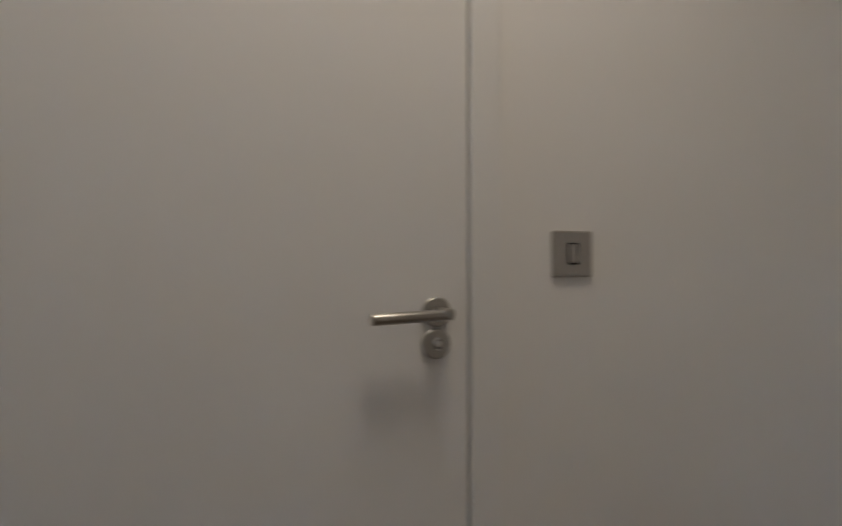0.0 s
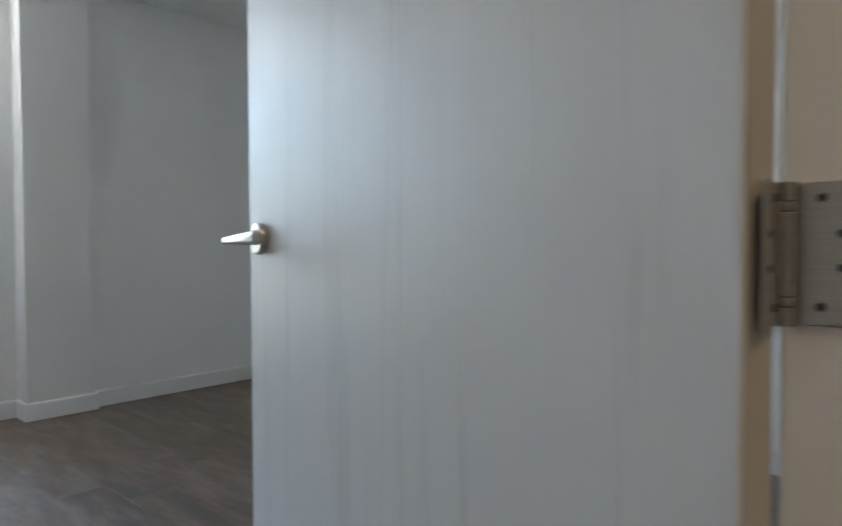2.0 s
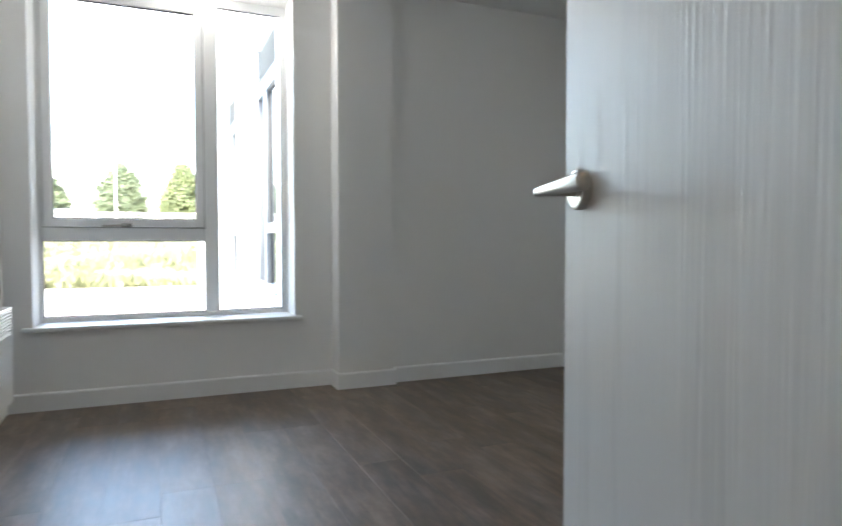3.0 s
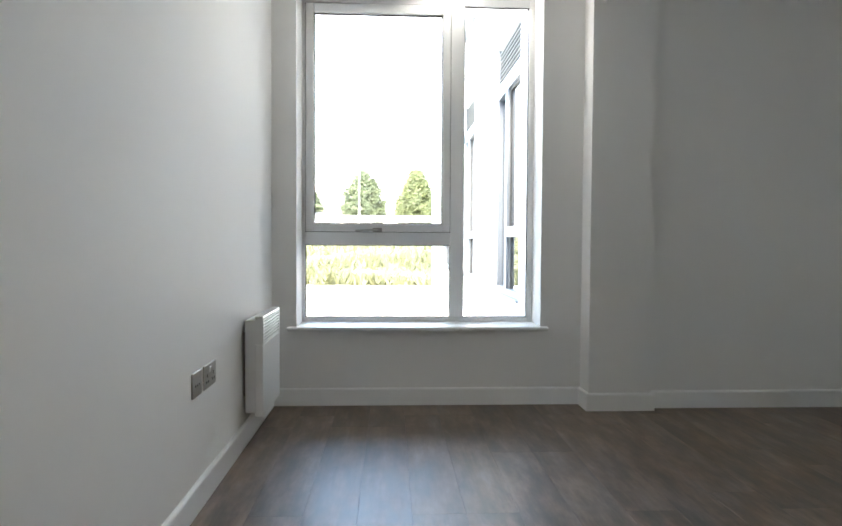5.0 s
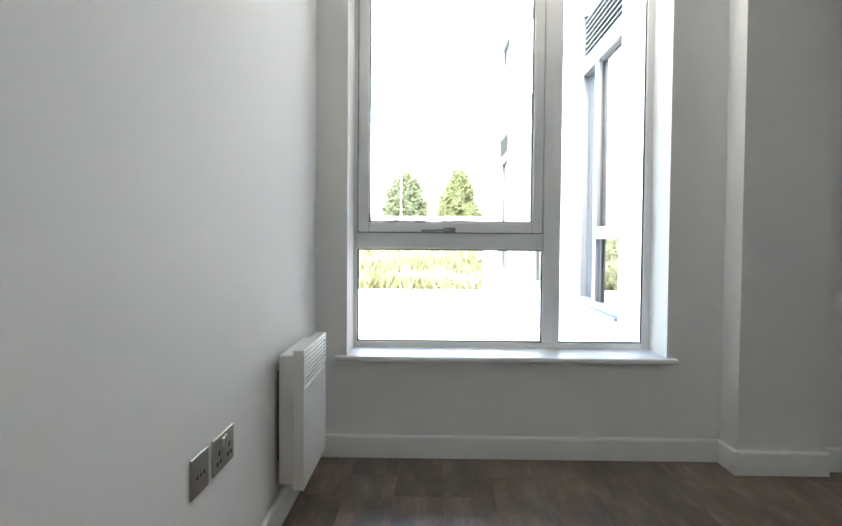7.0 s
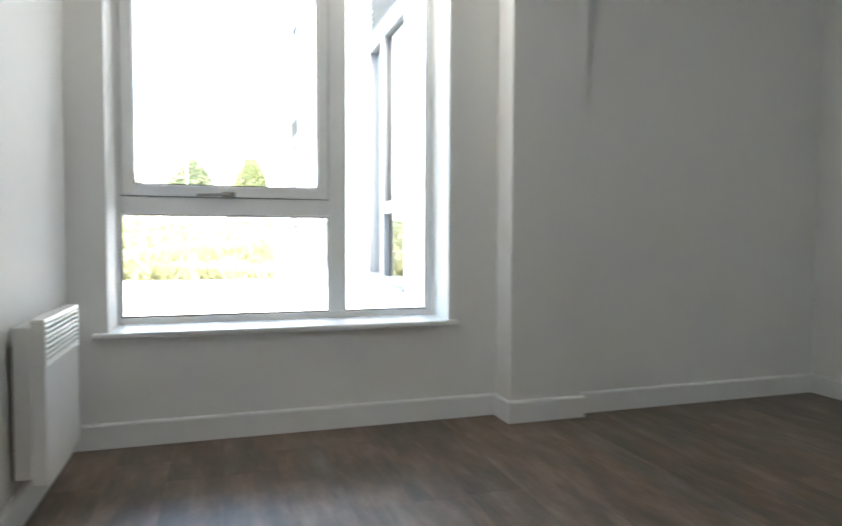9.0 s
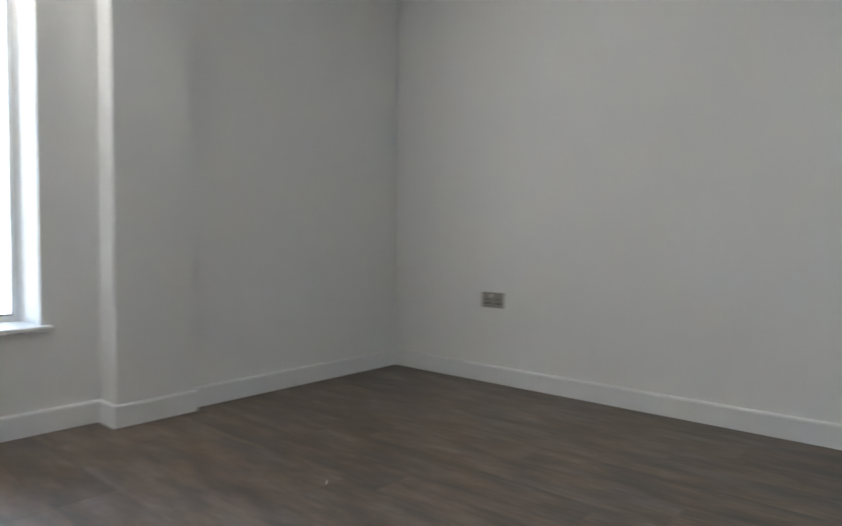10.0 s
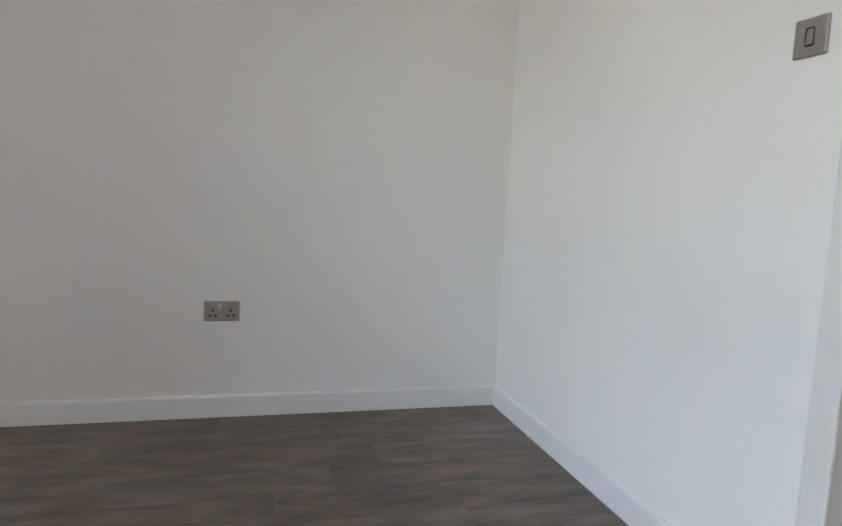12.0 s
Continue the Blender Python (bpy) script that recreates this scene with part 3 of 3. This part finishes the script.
for y0, y1 in OPEN:
    for z0 in (0.49, 3.41):
        z1, ym, xa, xb = z0 + 2.09, y1 - 0.47, FX + 0.01, FX + 0.08
        win = part("window", box(xa, xb, y0, y0 + 0.06, z0, z1, 0.004), M_EXTFRAME, wing, "grey framed window with louvre above")
        fb = bmesh.new()
        for a, b, c, d in ((y1 - (0.05 if y0 < 1 else 0.14), y1, z0, z1), (y0 + 0.06, y1 - 0.05, z0, z0 + 0.065), (y0 + 0.06, y1 - 0.05, z0 + 1.66, z0 + 1.78), (ym, ym + 0.075, z0 + 0.065, z0 + 1.66), (y0 + 0.06, ym, z0 + 0.48, z0 + 0.56)):
            box(xa, xb, a, b, c, d, 0.004, 2, fb)
        part("frame", fb, M_EXTFRAME, win)
        for a, b, c, d in ((y0 + 0.05, ym + 0.005, z0 + 0.055, z0 + 0.49), (y0 + 0.05, ym + 0.005, z0 + 0.55, z0 + 1.67)):
            part("pane", box(xa + 0.035, xa + 0.041, a, b, c, d), M_COATGLASS, win, "glass mirroring the sky and grass")
        part("pane", box(xa + 0.045, xa + 0.051, ym + 0.07, y1 - 0.045, z0 + 0.055, z0 + 1.67), M_DARKGLASS, win, "narrow dark side pane")
        rim = bmesh.new()
        box(xa + 0.025, xa + 0.034, ym - 0.012, ym + 0.002, z0 + 0.56, z0 + 1.66, bm=rim)
        box(xa + 0.025, xa + 0.034, ym - 0.05, ym + 0.002, z0 + 0.065, z0 + 0.48, bm=rim)
        box(xa + 0.025, xa + 0.034, y0 + 0.06, ym - 0.013, z0 + 1.645, z0 + 1.662, bm=rim)
        part("gasket", rim, M_GASKET_SHADE, win)
        for k in range(8):
            sb = box(-0.028, 0.028, y0 + 0.004, y1 - 0.05, -0.005, 0.005)
            bmesh.ops.transform(sb, matrix=pose(FX + 0.045, 0, z0 + 1.8 + 0.0375 * k, 0, -35, 0), verts=sb.verts)
            part("louvre", sb, M_EXTFRAME, win)
        # black sheet painted as the shade in the louvre gaps
        part("louvre_gap_shade", box(FX + 0.115, FX + 0.12, y0, y1 - 0.05, z0 + 1.78, z1), M_GASKET_SHADE, win)
        if z0 < 1:
            part("sill", box(FX - 0.022, xa, y0 + 0.002, y1 - 0.002, z0 + 0.0005, z0 + 0.018, 0.003), M_EXTFRAME, win)
        else:
            part("sill", box(FX - 0.06, xa, y0 - 0.03, y1 + 0.03, z0 - 0.04, z0 + 0.004, 0.004), M_EXTFRAME, win)
tap = cyl(pose(FX - 0.025, 1.0, 0.3, 0, 90, 0), 0.008, 0.05, 12)
cyl(pose(FX - 0.045, 1.0, 0.288), 0.007, 0.035, 12, bm=tap)
box(FX - 0.035, FX - 0.02, 0.985, 1.015, 0.311, 0.317, 0.002, bm=tap)
tagged(link_mesh("outside_tap", tap, M_HINGE), "small dull metal tap on the rendered wall", "tap")


def tree(name, m, height, width, seed, leaf_mat, count, shape, label):
    ob = thing(name, m, label, "tree")
    r = random.Random(seed)
    tb = bmesh.new()
    cyl(pose(0, 0, height * 0.2), 0.13, height * 0.4, 12, 0.09, bm=tb)
    cyl(pose(0, 0, height * 0.6), 0.09, height * 0.45, 10, 0.02, bm=tb)
    part("trunk", tb, M_BARK, ob)
    lb = bmesh.new()
    for k in range(9):
        a, z = k * 2.4, height * (0.2 + 0.07 * k)
        ln = width * 0.42 * shape(z / height)
        cyl(Matrix.Translation((0, 0, z)) @ Matrix.Rotation(a, 4, "Z") @ pose(ln / 2 * 0.9, 0, ln * 0.25, 0, 62, 0), 0.035, ln, 6, 0.008, bm=lb)
    part("limbs", lb, M_BARK, ob)
    vs, fs = [], []
    clumps = []
    for _ in range(260):
        u = 0.1 + 0.9 * r.random()
        a = r.uniform(0, 6.283)
        rad = width / 2 * shape(u) * (0.2 + 0.83 * r.random() ** 0.6)
        clumps.append((math.cos(a) * rad, math.sin(a) * rad, u * height))
    for _ in range(count):
        c = r.choice(clumps)
        p = Vector((c[0] + r.gauss(0, width * 0.045), c[1] + r.gauss(0, width * 0.045), c[2] + r.gauss(0, width * 0.05)))
        q = Euler((r.uniform(0, 6.28), r.uniform(0, 6.28), 0)).to_matrix()
        s = r.uniform(0.07, 0.14)
        n = len(vs)
        vs += [p + q @ Vector(v) * s for v in ((-1, 0, 0), (0, -0.55, 0.1), (1, 0, 0), (0, 0.55, 0.1))]
        fs.append((n, n + 1, n + 2, n + 3))
    me = bpy.data.meshes.new("crown")
    me.from_pydata(vs, [], fs)
    me.materials.append(leaf_mat)
    cr = new("crown", me)
    cr.parent = ob
    return ob


cone = lambda u: max(0.1, min(1.0, 0.75 + u) * (1.0 - max(0.0, u - 0.3) ** 1.25 * 1.35))
dome = lambda u: max(0.15, math.sin(min(1.0, 0.16 + u * 0.86) * math.pi) ** 0.6)
tree("tree", pose(3.1, 55, 2.1), 5.2, 4.1, 3, M_LEAF_B, 24000, cone, "dense conical yellow-green tree by the railings")
tree("tree", pose(-1.9, 56, 2.1), 5.1, 4.3, 5, M_LEAF_A, 18000, dome, "loose pale green round tree behind the railings")
tree("tree", pose(-7.6, 57, 2.1), 4.1, 3.6, 9, M_LEAF_A, 12000, dome, "small pale green tree behind the railings")

fence = thing("railing_fence", pose(0, 50, 2.2), "low pale galvanised railing fence", "fence")
for x in range(-28, 18, 3):
    part("post", box(x - 0.03, x + 0.03, -0.03, 0.03, -0.4, 1.0, 0.005), M_RAIL, fence)
for z in (0.12, 0.9):
    part("rail", box(-28, 15, -0.015, 0.015, z - 0.02, z + 0.02), M_RAIL, fence)
fb = bmesh.new()
for k in range(280):
    box(-28 + k * 0.153, -28 + k * 0.153 + 0.018, -0.009, 0.009, 0.12, 0.9, bm=fb)
tagged(part("bars", fb, M_RAIL, fence), kind="stuff")

lamp_post = thing("street_lamp", pose(-2.1, 52, 2.15), "slim pale grey street lamp post", "street lamp")
part("pole", cyl(pose(0, 0, 2.6), 0.06, 5.2, 14, 0.04), M_RAIL, lamp_post)
part("lamp_head", box(-0.1, 0.5, -0.09, 0.09, 5.14, 5.22, 0.03), M_RAIL, lamp_post)


def far_block(m, w, d, h, rows, cols, wall_mat, label):
    ob = thing("far_building", m, label, "building")
    part("wall", box(-w / 2, w / 2, 0, d, -1, h), wall_mat, ob)
    part("roof", box(-w / 2 - 0.3, w / 2 + 0.3, -0.3, d + 0.3, h, h + 0.35), M_RAIL, ob)
    for r in range(rows):
        for c in range(cols):
            x, z = -w / 2 + w * (c + 0.5) / cols, 1.1 + (h - 1.0) * r / rows
            win = part("window", box(x - 0.62, x + 0.62, -0.06, 0.02, z - 0.08, z + 1.42), M_RAIL, ob)
            part("pane", box(x - 0.55, x + 0.55, -0.075, -0.055, z, z + 1.35), M_DARKGLASS, win)
    return ob


far_block(pose(-15.0, 110, 2.1), 15, 10, 8.6, 3, 5, M_FARWALL, "white three-storey block with dark windows")
far_block(pose(3.5, 130, 2.1), 22, 10, 7.0, 2, 8, M_FARWALL, "long pale low building behind the trees")
far_block(pose(4.5, 170, 2.1), 7, 8, 17.5, 5, 2, M_BRICKFAR, "distant reddish tower block")

car = thing("parked_car", pose(-6.0, 53.5, 2.15), "dark parked car beyond the railings", "car")
cb = box(-2.1, 2.1, -0.85, 0.85, 0.25, 0.8, 0.14, 3)
part("body", cb, M_CAR, car)
gb = box(-1.1, 1.3, -0.72, 0.72, 0.76, 1.32, 0.2, 3)
part("cabin", gb, M_DARKGLASS, car)
for x in (-1.3, 1.35):
    for y in (-0.8, 0.8):
        wheel = part("wheel", cyl(pose(x, y, 0.3, 90, 0, 0), 0.31, 0.2, 20, bevel=0.04), M_DARK, car)
        part("rim", cyl(pose(x, y * 1.13, 0.3, 90, 0, 0), 0.19, 0.03, 16), M_RAIL, wheel)

# ---- floor planks, running from the door to the window ----
PW, PL = 0.185, 1.22
shared = {}


def plank(x0, x1, y0, y1):
    key = (round(x1 - x0, 3), round(y1 - y0, 3))
    if key not in shared:
        bm = box(0, x1 - x0, 0, y1 - y0, -0.0065, 0)
        top = [e for e in bm.edges if all(v.co.z > -0.001 for v in e.verts)]
        bmesh.ops.bevel(bm, geom=top, offset=0.0004, segments=1, affect="EDGES")
        bmesh.ops.recalc_face_normals(bm, faces=bm.faces)
        me = bpy.data.meshes.new("plank")
        bm.to_mesh(me)
        bm.free()
        me.materials.append(M_PLANK)
        shared[key] = me
    ob = new("plank", shared[key])
    ob.location = (x0, y0, 0)
    ob.parent = floor


def planks(xa, xb, ya, yb, seed):
    r = random.Random(seed)
    x = xa
    while x < xb - 0.01:
        x1 = min(x + PW, xb)
        y = yb + r.choice([0.2, 0.4, 0.6, 0.8, 1.0, 1.15])
        while y > ya + 0.01:
            lo, hi = max(y - PL, ya), min(y, yb)
            if hi - lo > 0.01:
                plank(x + 0.0002, x1 - 0.0002, lo + 0.0002, hi - 0.0002)
            y -= PL
        x = x1


planks(W, E, S, N, 11)
planks(JX0, JX1, HN, S - 0.001, 13)
planks(HW, HE, HS, HN, 12)
